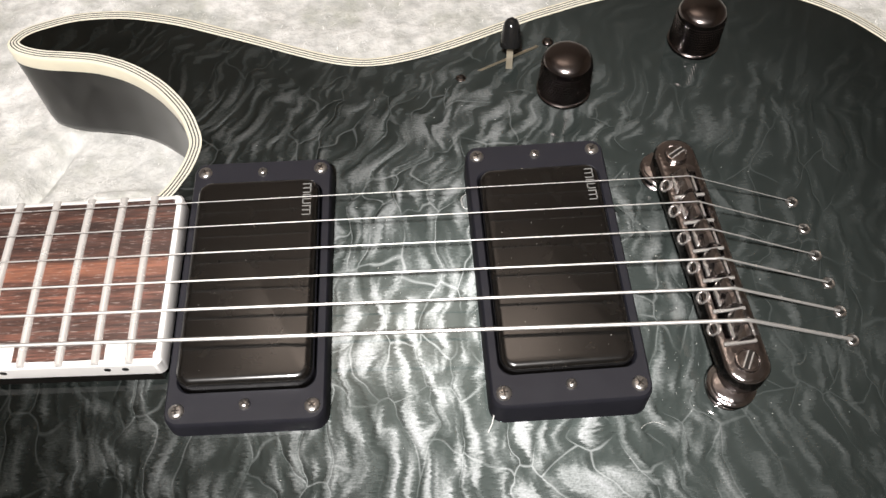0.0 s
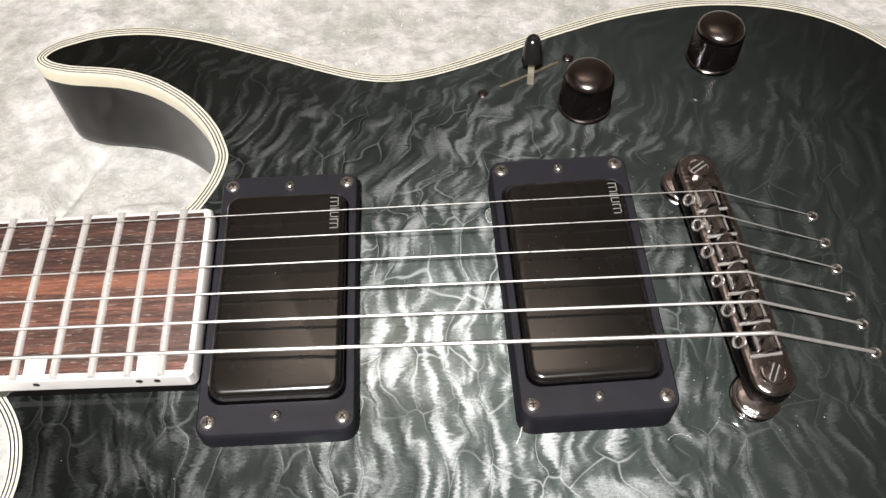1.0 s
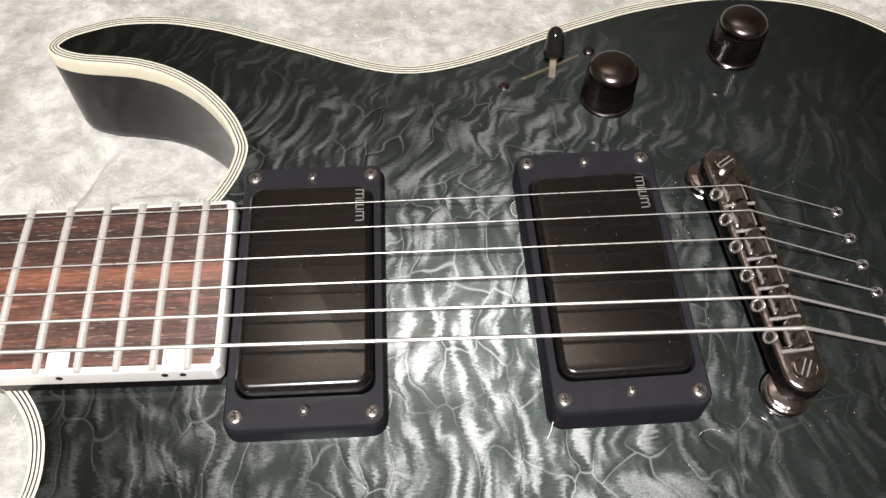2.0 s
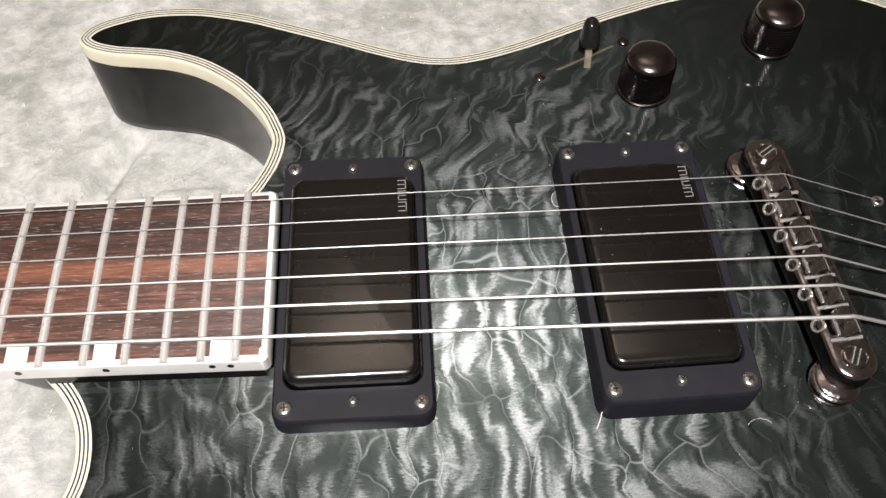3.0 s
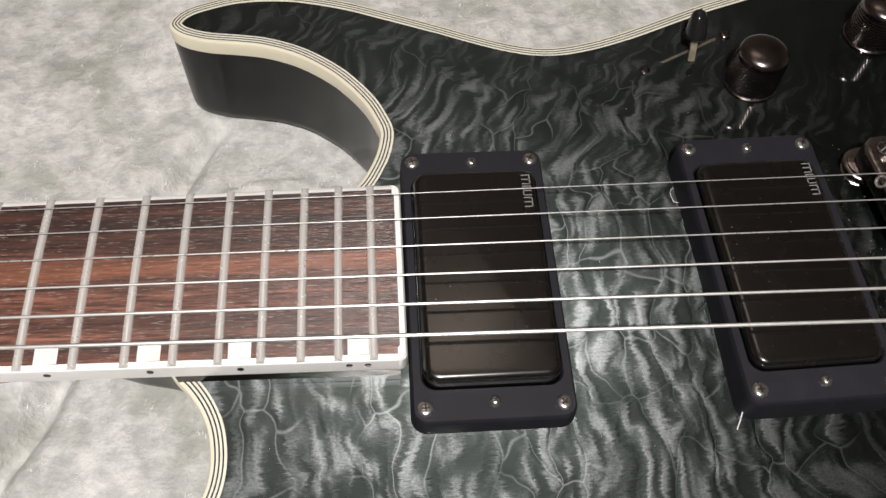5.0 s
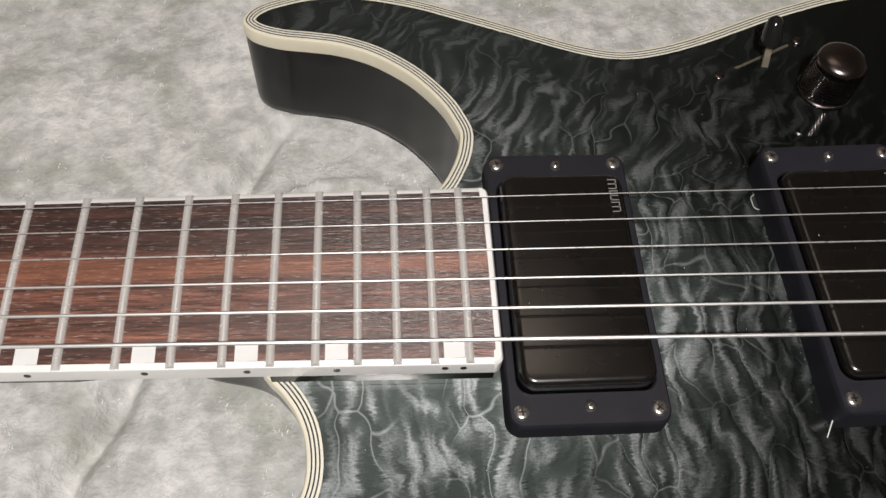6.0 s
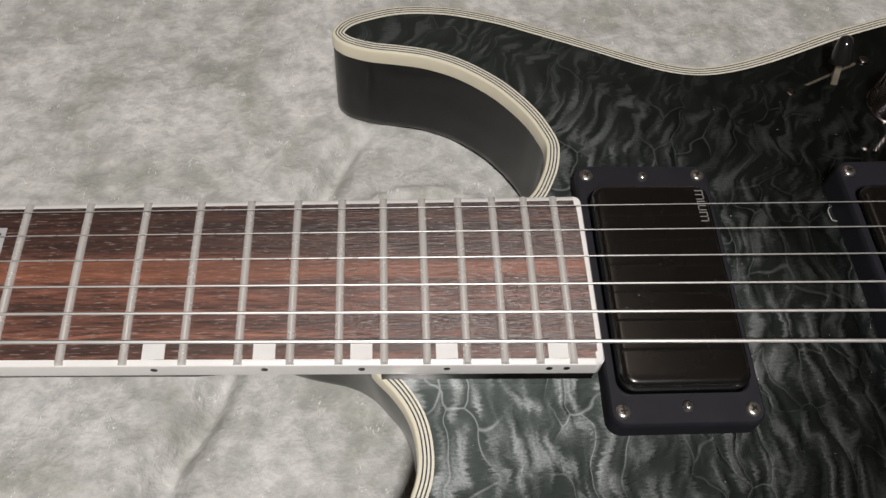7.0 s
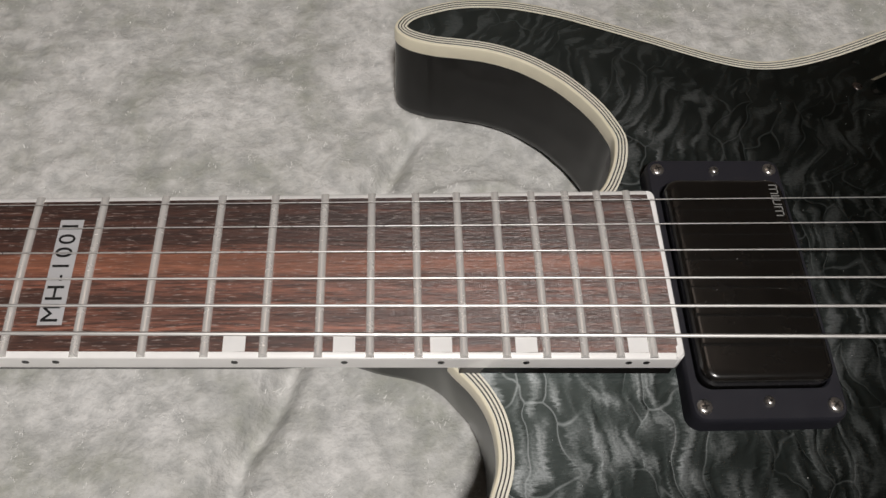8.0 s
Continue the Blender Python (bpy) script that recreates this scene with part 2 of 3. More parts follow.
def part(name, bm, mat, parent, label="", smooth=True):
    me = bm if isinstance(bm, bpy.types.Mesh) else mesh_of(name, bm, *(mat if isinstance(mat, tuple) else (mat,)), smooth=smooth)
    ob = new(name, me)
    ob.parent = parent
    return tagged(ob, label)


def loft(loops, cap_first=True, cap_last=True, bm=None, index=0):
    bm = bm or bmesh.new()
    rows = [[bm.verts.new(p) for p in loop] for loop in loops]
    n = len(rows[0])
    made = []
    for a, b in zip(rows, rows[1:]):
        made += [bm.faces.new((a[i], a[(i + 1) % n], b[(i + 1) % n], b[i])) for i in range(n)]
    if cap_first:
        made.append(bm.faces.new(rows[0][::-1]))
    if cap_last:
        made.append(bm.faces.new(rows[-1]))
    for f in made:
        f.material_index = index
    return bm


def rrect(cx, cy, w, h, r, z, turn=0.0, n=6):
    """A rounded rectangle, counter-clockwise."""
    pts = []
    for k, (sx, sy) in enumerate(((1, 1), (-1, 1), (-1, -1), (1, -1))):
        for i in range(n + 1):
            a = radians(90 * k + 90 * i / n)
            x, y = sx * (w / 2 - r) + r * math.cos(a), sy * (h / 2 - r) + r * math.sin(a)
            c, s = math.cos(radians(turn)), math.sin(radians(turn))
            pts.append((cx + c * x - s * y, cy + s * x + c * y, z))
    return pts


def circle(cx, cy, r, z, n=24):
    return [(cx + r * math.cos(2 * math.pi * i / n), cy + r * math.sin(2 * math.pi * i / n), z) for i in range(n)]


def lathe(profile, n=24, at=(0, 0, 0), bm=None, index=0):
    """profile: (radius, height) from below to above."""
    return loft([[(at[0] + x, at[1] + y, z) for x, y, z in circle(0, 0, max(r, 1e-5), at[2] + h, n)] for r, h in profile], bm=bm, index=index)


def tube(points, radius, n=8):
    loops = []
    pts = [Vector(p) for p in points]
    for i, p in enumerate(pts):
        way = (pts[min(i + 1, len(pts) - 1)] - pts[max(i - 1, 0)]).normalized()
        side = way.cross(Vector((0, 0, 1))).normalized()
        up = side.cross(way)
        loops.append([p + radius * (math.cos(2 * math.pi * k / n) * side + math.sin(2 * math.pi * k / n) * up) for k in range(n)])
    return loft(loops)


def box(bm, lo, hi, index=0, m=None):
    m = m or Matrix()
    v = [bm.verts.new(m @ Vector((x, y, z))) for z in (lo[2], hi[2]) for x, y in ((lo[0], lo[1]), (hi[0], lo[1]), (hi[0], hi[1]), (lo[0], hi[1]))]
    for f in ((3, 2, 1, 0), (4, 5, 6, 7), (0, 1, 5, 4), (1, 2, 6, 5), (2, 3, 7, 6), (3, 0, 4, 7)):
        bm.faces.new([v[i] for i in f]).material_index = index
    return bm


def spline(points, steps):
    """A smooth closed line through the points."""
    out, n = [], len(points)
    for i in range(n):
        p = [Vector(points[(i + k - 1) % n]) for k in range(4)]
        for s in range(steps):
            t = s / steps
            out.append(0.5 * (2 * p[1] + (p[2] - p[0]) * t + (2 * p[0] - 5 * p[1] + 4 * p[2] - p[3]) * t * t + (3 * p[1] - p[0] - 3 * p[2] + p[3]) * t ** 3))
    return out


# ---- the room and what the guitar lies on ----
def slab(name, lo, hi, mat):
    ob = new(name, mesh_of(name, box(bmesh.new(), lo, hi), mat, smooth=False))
    return tagged(ob, kind="structure")


slab("floor", (-2.0, -2.0, -0.08), (2.0, 2.0, -0.030), PAINT)
slab("ceiling", (-2.0, -2.0, 2.4), (2.0, 2.0, 2.5), PAINT)
slab("wall_north", (-2.0, 2.0, -0.06), (2.0, 2.1, 2.5), PAINT)
slab("wall_south", (-2.0, -2.1, -0.06), (2.0, -2.0, 2.5), PAINT)
slab("wall_east", (2.0, -2.1, -0.06), (2.1, 2.1, 2.5), PAINT)
slab("wall_west", (-2.1, -2.1, -0.06), (-2.0, 2.1, 2.5), PAINT)

# the crease of the plush, as a line over the ground: a point on it and its way
CREASE = Vector((-0.252, 0.050, 0)), Vector((0.36, 0.93, 0)).normalized()


def blanket_height(x, y):
    h = 0.0016 * noise.noise((x * 30, y * 30, 0)) + 0.0009 * noise.noise((x * 110, y * 110, 4)) + 0.0005 * noise.noise((x * 300, y * 260, 9))
    rel = Vector((x, y, 0)) - CREASE[0]
    off = rel.x * CREASE[1].y - rel.y * CREASE[1].x - 1.8 * max(0.0, y - 0.05) ** 2 + 0.004 * noise.noise((y * 40, 3, 1))
    h -= 0.0100 * math.exp(-(off / 0.0052) ** 2) * min(1.0, max(0.0, (0.106 - y) / 0.012))
    # a low raised arc of a ring round the heel
    ring = math.hypot(x + 0.199, (y - 0.036) * 1.05) - 0.040
    h += 0.0026 * math.exp(-(ring / 0.0020) ** 2) * (1 if y > 0.05 else 0)
    h += 0.0024 / (1 + math.exp(off / 0.003)) - 0.0012
    return h - 0.002


def build_blanket():
    def stops(lo, hi, fine_lo, fine_hi, step):
        a = [lo + (fine_lo - lo) * i / 8 for i in range(8)]
        b = [fine_lo + step * i for i in range(int(round((fine_hi - fine_lo) / step)))]
        return a + b + [fine_hi + (hi - fine_hi) * i / 8 for i in range(9)]
    xs, ys = stops(-1.1, 0.75, -0.46, 0.18, 0.002), stops(-0.7, 0.8, -0.09, 0.24, 0.002)
    verts = [(x, y, blanket_height(x, y)) for y in ys for x in xs]
    w = len(xs)
    faces = [(j * w + i, j * w + i + 1, (j + 1) * w + i + 1, (j + 1) * w + i) for j in range(len(ys) - 1) for i in range(w - 1)]
    rim = [i for i in range(w)] + [j * w + w - 1 for j in range(1, len(ys))] + [(len(ys) - 1) * w + i for i in range(w - 2, -1, -1)] + [j * w for j in range(len(ys) - 2, 0, -1)]
    low = len(verts)
    verts += [(verts[i][0], verts[i][1], -0.030) for i in rim]
    k = len(rim)
    faces += [(rim[i], low + i, low + (i + 1) % k, rim[(i + 1) % k]) for i in range(k)]
    me = bpy.data.meshes.new("blanket")
    me.from_pydata(verts, [], faces)
    me.materials.append(PLUSH)
    me.shade_smooth()
    blanket = tagged(new("plush_blanket", me), "light grey plush blanket with mottled short pile, creased", "blanket")
    # loose ends of the pile, joined: nobody could count them
    rng = np.random.default_rng(5)
    tufts, each = 2600, 6
    n = tufts * each
    x = np.repeat(rng.uniform(-0.45, 0.15, tufts), each) + rng.normal(0, 0.0009, n)
    y = np.repeat(rng.uniform(-0.085, 0.23, tufts), each) + rng.normal(0, 0.0009, n)
    turn, lean = np.repeat(rng.normal(1.0, 0.6, tufts), each) + rng.normal(0, 0.28, n), rng.uniform(0.9, 1.4, n)
    length, width = rng.uniform(0.0007, 0.0027, n), rng.uniform(0.00004, 0.00011, n)
    v, f = [], []
    for i in range(n):
        base = Vector((x[i], y[i], blanket_height(x[i], y[i]) - 0.0003))
        way = Vector((math.cos(turn[i]) * math.sin(lean[i]), math.sin(turn[i]) * math.sin(lean[i]), math.cos(lean[i])))
        side = Vector((-math.sin(turn[i]), math.cos(turn[i]), 0)) * width[i]
        s = len(v)
        mid = base + way * length[i] * 0.6
        tip = base + way * length[i] - Vector((0, 0, 0.15 * length[i]))
        v += [base - side, base + side, mid + side, mid - side, tip]
        f += [(s, s + 1, s + 2, s + 3), (s + 3, s + 2, s + 4)]
    pile = bpy.data.meshes.new("loose_fibre")
    pile.from_pydata(v, [], f)
    pile.materials.append(FIBRE)
    ob = new("loose_fibre", pile)
    ob.parent = blanket
    tagged(ob, "pale loose fibre ends", kind="stuff")


build_blanket()

# ---- the guitar ----
SCALE = 0.6477
BASE_Z = -0.001


def top_z(x, y):
    """The carved top: higher along the middle and towards the neck."""
    f = min(1.0, max(0.0, (0.06 - x) / 0.16))
    return 0.0430 + 0.0055 * math.exp(-(y / 0.075) ** 2) * f * f * (3 - 2 * f)


guitar = tagged(new("electric_guitar"), "black quilted maple electric guitar with cream binding on grey plush", "guitar")

# outline of the body in millimetres, from the neck's treble side round to its bass side
TREBLE = [(-176, 30), (-168.8, 35), (-164.9, 39.2), (-161.9, 45), (-159.9, 50.2), (-158.6, 56), (-158.4, 61), (-160.4, 67), (-163.3, 73.3), (-168.7, 81.2), (-176.2, 89.4), (-187.5, 97.7),
          (-199.3, 102.7), (-210.1, 104.8), (-221.2, 106.4), (-230.5, 109.8), (-235, 114.8), (-233.6, 120), (-229, 124.3), (-222, 127.4), (-213, 130.2), (-203, 131.3), (-191, 130.9), (-180, 128.8),
          (-168, 125.4), (-157, 121.1), (-145, 116.3), (-134, 111.7), (-122, 106.5), (-110, 101.9), (-99, 99.3), (-90, 99.5), (-79, 101.9), (-68, 105.6), (-57, 110.1), (-46, 114.9),
          (-34, 120), (-22, 124.3), (-10, 128.3), (4, 131.6), (22, 134.5), (40, 134.7), (58, 132.1), (73, 127.1), (86, 119.6), (98, 108.6)]
LOWER = [(110, 91), (118, 66), (122, 34), (122, -6), (119, -52), (110, -88), (92, -116), (60, -136), (20, -139), (-20, -128), (-60, -114), (-95, -107),
         (-125, -109), (-160, -118), (-200, -130), (-235, -136), (-262, -132), (-279, -123), (-284, -113), (-276, -105), (-258, -100), (-238, -93), (-222, -82),
         (-212.5, -70), (-208.9, -61.5), (-207.2, -56), (-206.8, -50), (-207.8, -43), (-210.2, -37), (-214, -31.4), (-219, -26)]
HEEL = [(-224, -19), (-231, -13.5), (-244, -9), (-255, -4), (-257, 2), (-250, 10), (-228, 16), (-205, 21), (-188, 25)]
STEPS = 6
OUTLINE = [p / 1000 for p in spline([(x, y, 0) for x, y in TREBLE + LOWER + HEEL], STEPS)]
BOUND = (len(TREBLE) + len(LOWER)) * STEPS  # the binding runs from the first point to here


def offset(line, d):
    """The closed line moved inwards by d."""
    out, n = [], len(line)
    for i, p in enumerate(line):
        way = (line[(i + 1) % n] - line[i - 1]).normalized()
        out.append(p + Vector((way.y, -way.x, 0)) * d)
    return out


area = sum(a.x * b.y - b.x * a.y for a, b in zip(OUTLINE, OUTLINE[1:] + OUTLINE[:1]))
INWARD = -1 if area > 0 else 1


def inset(d, z):
    return [Vector((p.x, p.y, z)) for p in offset(OUTLINE, INWARD * d)]


def foot(d, z, deep):
    """As inset, but the side leans in under the bass cutaway beside the heel."""
    return [Vector((p.x, p.y, z)) + deep * math.exp(-((q - Vector((-0.219, -0.027, 0))).length / 0.019) ** 2) * Vector((0.80, 0.60, 0)) for p, q in zip(offset(OUTLINE, INWARD * d), OUTLINE)]


def rim(d, drop):
    """The outline moved inwards by d, at drop below the top's edge."""
    return [Vector((p.x, p.y, top_z(q.x, q.y) - drop)) for p, q in zip(offset(OUTLINE, INWARD * d), OUTLINE)]


SEAM = 0.0042
BAND = 0.0060


def build_body():
    bm = loft([foot(0.0030, BASE_Z, 0.0052), foot(0.0012, BASE_Z + 0.0006, 0.0051), foot(0.0003, BASE_Z + 0.002, 0.005), foot(0.0, BASE_Z + 0.005, 0.0046), foot(0.0, 0.020, 0.0022), foot(0.0, 0.032, 0.0006), rim(0.0, BAND), rim(0.0001, 0.0006)], False, False)
    part("body", bm, BLACK_SIDE, guitar, "glossy black lacquered sides and back")
    # the carved top: a sheet that rises a little from the rim
    edge = inset(SEAM, 0.0)
    from_rim = np.array([(p.x, p.y) for p in OUTLINE])
    grid = []
    lo, hi = from_rim.min(0), from_rim.max(0)
    nx, ny = int((hi[0] - lo[0]) / 0.004), int((hi[1] - lo[1]) / 0.004)
    for i in range(1, nx):
        for j in range(1, ny):
            x, y = lo[0] + 0.004 * i + 0.002 * (j % 2), lo[1] + 0.004 * j
            d = np.hypot(from_rim[:, 0] - x, from_rim[:, 1] - y).min()
            if d > SEAM + 0.0022:
                grid.append(Vector((x, y)))
    from mathutils import geometry
    ring = [Vector((p.x, p.y)) for p in edge]
    k = len(ring)
    verts, _, faces, *_ = geometry.delaunay_2d_cdt(ring + grid, [(i, (i + 1) % k) for i in range(k)], [list(range(k))] if INWARD < 0 else [list(range(k))[::-1]], 1, 1e-6)
    bm = bmesh.new()
    made = []
    for p in verts:
        made.append(bm.verts.new((p[0], p[1], top_z(p[0], p[1]))))
    for f in faces:
        bm.faces.new([made[i] for i in f])
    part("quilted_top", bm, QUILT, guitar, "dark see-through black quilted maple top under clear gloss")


def strip(a, b, first, last, mat, name, label, parent):
    bm = bmesh.new()
    rows = [[bm.verts.new(p) for p in line[first:last + 1]] for line in (a, b)]
    for i in range(len(rows[0]) - 1):
        bm.faces.new((rows[0][i], rows[0][i + 1], rows[1][i + 1], rows[1][i]))
    return part(name, bm, mat, parent, label)


def build_binding():
    first, last = 0, BOUND - STEPS + 1
    bm = bmesh.new()
    lines = [rim(0.0002, BAND), rim(-0.00025, BAND - 0.0003), rim(-0.00025, 0.0008), rim(0.0001, 0.0001), rim(0.0006, -0.0001), rim(SEAM + 0.0003, -0.0001), rim(SEAM + 0.0003, BAND)]
    rows = [[bm.verts.new(p) for p in line[first:last + 1]] for line in lines]
    for a, b in zip(rows, rows[1:] + rows[:1]):
        for i in range(len(a) - 1):
            bm.faces.new((a[i], a[i + 1], b[i + 1], b[i]))
    bm.faces.new([r[0] for r in rows])
    bm.faces.new([r[-1] for r in rows][::-1])
    binding = part("body_binding", bm, CREAM, guitar, "aged cream plastic edge binding")
    strip(rim(0.0008, -0.00015), rim(SEAM + 0.0002, -0.00015), first, last, PURFLING, "purfling", "yellowed white purfling band", binding)
    for d in (0.0011, 0.0022, 0.0033):
        strip(rim(d, -0.00025), rim(d + 0.00042, -0.00025), first, last, LINE_BLACK, "purfling_line", "thin black purfling line", binding)


build_body()
build_binding()


# ---- neck, fingerboard and frets ----
def fret_x(n):
    return -SCALE * 2 ** (-n / 12)


def half_width(x):
    return 0.0220 + 0.0071 * (x + SCALE) / (0.75 * SCALE)


BOARD_END, BOARD_TOP, BOARD_LOW, RADIUS = -0.1527, 0.0600, 0.0525, 0.40


def crown(y):
    return BOARD_TOP - y * y / (2 * RADIUS)


def build_neck():
    loops = []
    for x in (-0.645, -0.5, -0.4, -0.33, -0.29, -0.27, -0.258, -0.25, -0.242, -0.234, -0.226, -0.21, -0.19):
        w = (half_width(x) - 0.0006) * (1 - 0.42 * max(0.0, min(1.0, (x + 0.262) / 0.04)))
        deep = 0.0145 + 0.002 * max(0, (-0.3 - x)) + 0.012 * max(0.0, min(1.0, (x + 0.285) / 0.06)) ** 2
        loops.append([Vector((x, w * math.cos(a), BOARD_LOW - deep * math.sin(a) ** 0.8)) for a in [math.pi * k / 16 for k in range(17)]])
    part("neck", loft(loops), NECK_WOOD, guitar, "dark stained wooden neck")
    bm = loft([[Vector((x, s * (half_width(x) - 0.0002), z)) for x, s in ((-0.217, -1), (BOARD_END - 0.002, -1), (BOARD_END - 0.002, 1), (-0.217, 1))] for z in (0.0450, BOARD_LOW - 0.0001)])
    part("neck_tongue", bm, NECK_WOOD, guitar, "dark wooden tongue of the neck on the body")
    head = [(-0.645, -0.021), (-0.66, -0.024), (-0.72, -0.036), (-0.80, -0.034), (-0.845, 0.005), (-0.83, 0.03), (-0.74, 0.032), (-0.66, 0.024), (-0.645, 0.021)]
    bm = loft([[Vector((x, y, z - 0.12 * (-0.645 - x))) for x, y in head] for z in (0.042, 0.055)])
    part("headstock", bm, BLACK_SIDE, guitar, "black lacquered headstock")
    part("nut", box(bmesh.new(), (-0.6500, -0.0212, BOARD_LOW), (-0.6455, 0.0212, 0.0618)), LINE_BLACK, guitar, "black string nut")


def build_board():
    """The fingerboard, its bound edge, frets, inlays and side dots."""
    def sections(wide, lift, low, x0, x1):
        loops = []
        for x in (x0, x1):
            w = half_width(x) - wide
            top = [Vector((x, w - 2 * w * i / 12, crown(w - 2 * w * i / 12) + lift)) for i in range(13)]
            loops.append(top + [Vector((x, -w, low)), Vector((x, w, low))])
        return loops
    board = part("fingerboard", loft(sections(0.0019, 0.0, BOARD_LOW + 0.0002, -0.6455, BOARD_END - 0.0020)), ROSEWOOD, guitar, "reddish brown rosewood fingerboard", smooth=False)
    # binding: two long strips and the end piece, with rounded corners
    for s in (-1, 1):
        loops = []
        for x in (-0.6455, -0.4, BOARD_END - 0.0024):
            w = half_width(x)
            zi, zo = crown(w - 0.0019) + 0.00005, crown(w) - 0.0001
            loops.append([Vector((x, s * (w - 0.00185), zi)), Vector((x, s * (w - 0.0006), zo)), Vector((x, s * (w - 0.0001), zo - 0.0004)), Vector((x, s * w, zo - 0.001)), Vector((x, s * w, BOARD_LOW)), Vector((x, s * (w - 0.00185), BOARD_LOW))])
        part("edge_binding", loft(loops), WHITE, board, "white binding strip")
    w = half_width(BOARD_END)
    shape = []
    for i in range(7):
        a = radians(90 * i / 6)
        shape.append((BOARD_END - 0.0024 + 0.0024 * math.sin(a), -w + 0.0024 * (1 - math.cos(a))))
    shape = shape + [(x, -y) for x, y in shape[::-1]]
    inner = [(BOARD_END - 0.0021, w - 0.0018), (BOARD_END - 0.0021, -w + 0.0018)]
    loops = []
    for z, d in ((BOARD_LOW, 0), (0, 0.0), (0.0008, 0.0005)):
        loops.append([Vector((x - d, y * (1 - d / w), (crown(y) - 0.0006 + z) if z != BOARD_LOW else z)) for x, y in shape])
    bm = loft(loops, True, False)
    bm.verts.ensure_lookup_table()
    n = len(shape)
    top = [v for v in bm.verts][-n:]
    back = [bm.verts.new((BOARD_END - 0.0026, v.co.y, crown(v.co.y) + 0.00005)) for v in top]
    for i in range(n - 1):
        bm.faces.new((top[i], top[i + 1], back[i + 1], back[i]))
    part("end_binding", bm, WHITE, board, "white binding across the end of the fingerboard")

    for k in range(1, 25):
        x = fret_x(k)
        w = half_width(x) - 0.0003
        loops = []
        for y in [-w, -w + 0.0004, -w + 0.0009] + [(-w + 0.0009) * (1 - i / 6) for i in range(1, 12)] + [w - 0.0009, w - 0.0004, w]:
            end = min(1.0, (w - abs(y)) / 0.0008 + 0.45)
            tall = 0.00115 * min(1.0, end)
            loops.append([Vector((x + 0.00125 * math.cos(a), y, crown(y) + tall * math.sin(a) - 0.0001)) for a in [math.pi * j / 8 for j in range(9)]])
        part("fret", loft(loops), NICKEL, board, "rounded nickel fret" if k == 1 else "")

    def thin(name, mat, x0, x1, y0, y1, label, lift=0.00012):
        bm = bmesh.new()
        rows = [[bm.verts.new((x, y0 + (y1 - y0) * i / 8, crown(y0 + (y1 - y0) * i / 8) + lift)) for i in range(9)] for x in (x0, x1)]
        for i in range(8):
            bm.faces.new((rows[0][i], rows[0][i + 1], rows[1][i + 1], rows[1][i]))
        ext = bmesh.ops.extrude_face_region(bm, geom=bm.faces[:])
        for v in [e for e in ext["geom"] if isinstance(e, bmesh.types.BMVert)]:
            v.co.z -= 0.0012
        return part(name, bm, mat, board, label, smooth=False)

    for k in (3, 5, 7, 9, 15, 17, 19, 21, 24):
        x = (fret_x(k) + fret_x(k - 1)) / 2 + (0.0006 if k == 24 else 0)
        w = half_width(x)
        wide = 0.0031 if k < 24 else 0.0029
        thin("block_inlay", PEARL, x - wide, x + wide, -w + 0.0019, -w + 0.0075, "white pearl block inlay at the bass edge")
    # the long name plate of the twelfth fret, its letters along the fret
    x12 = (fret_x(12) + fret_x(11)) / 2 + 0.0015
    thin("name_inlay", SILVER_INLAY, x12 - 0.0034, x12 + 0.0034, -0.0170, 0.0178, "silver inlay strip with black letters")
    font = bpy.data.curves.new("letters", "FONT")
    font.body, font.size, font.space_character = "MH-1001", 0.0068, 1.22
    font.extrude, font.align_x, font.align_y = 0.0001, "CENTER", "CENTER"
    flat_text = bpy.data.objects.new("letters", font)
    me = bpy.data.meshes.new_from_object(flat_text)
    reach = max(v.co.x for v in me.vertices) - min(v.co.x for v in me.vertices)
    me.transform(Matrix.Diagonal((0.0318 / reach, 1, 1, 1)))
    me.transform(pose(x12, 0.0004, BOARD_TOP + 0.00022, 0, 0, 90))
    for v in me.vertices:
        v.co.z += crown(v.co.y) - BOARD_TOP
    me.materials.clear()
    me.materials.append(LINE_BLACK)
    part("letters", me, None, board, "black letters on the inlay strip")
    bpy.data.objects.remove(flat_text)

    dot = None
    for k, shift in ((5, 0), (7, 0), (9, 0), (12, -0.0041), (12, 0.0041), (15, 0), (17, 0), (19, 0), (21, 0), (24, -0.0020), (24, 0.0031)):
        x = (fret_x(k) + fret_x(k - 1)) / 2 + shift
        if dot is None:
            bm = lathe([(0.00095, -0.0004), (0.00095, 0.0)], 16)
            bm.transform(pose(0, 0, 0, 90, 0, 0))
            dot = mesh_of("side_dot", bm, LINE_BLACK)
        ob = part("side_dot", dot, None, board, "black dot marker")
        ob.location = (x, -half_width(x) - 0.00015, 0.0563)


build_neck()
build_board()


# ---- screws ----
def screw_mesh(name, r, dome, cross=True, turn=20.0):
    bm = lathe([(r, -0.0012), (r, 0.0), (r * 0.92, dome * 0.45), (r * 0.7, dome * 0.8), (r * 0.4, dome), (r * 0.1, dome)], 20)
    for a in ((turn, turn + 90) if cross else (turn,)):
        reach = r * (0.46 if cross else 0.95)
        box(bm, (-reach, -r * 0.10, dome * 0.55), (reach, r * 0.10, dome + 0.00006), 1, pose(0, 0, 0, 0, 0, a))
    return mesh_of(name, bm, SCREW_CHROME, SLOT)


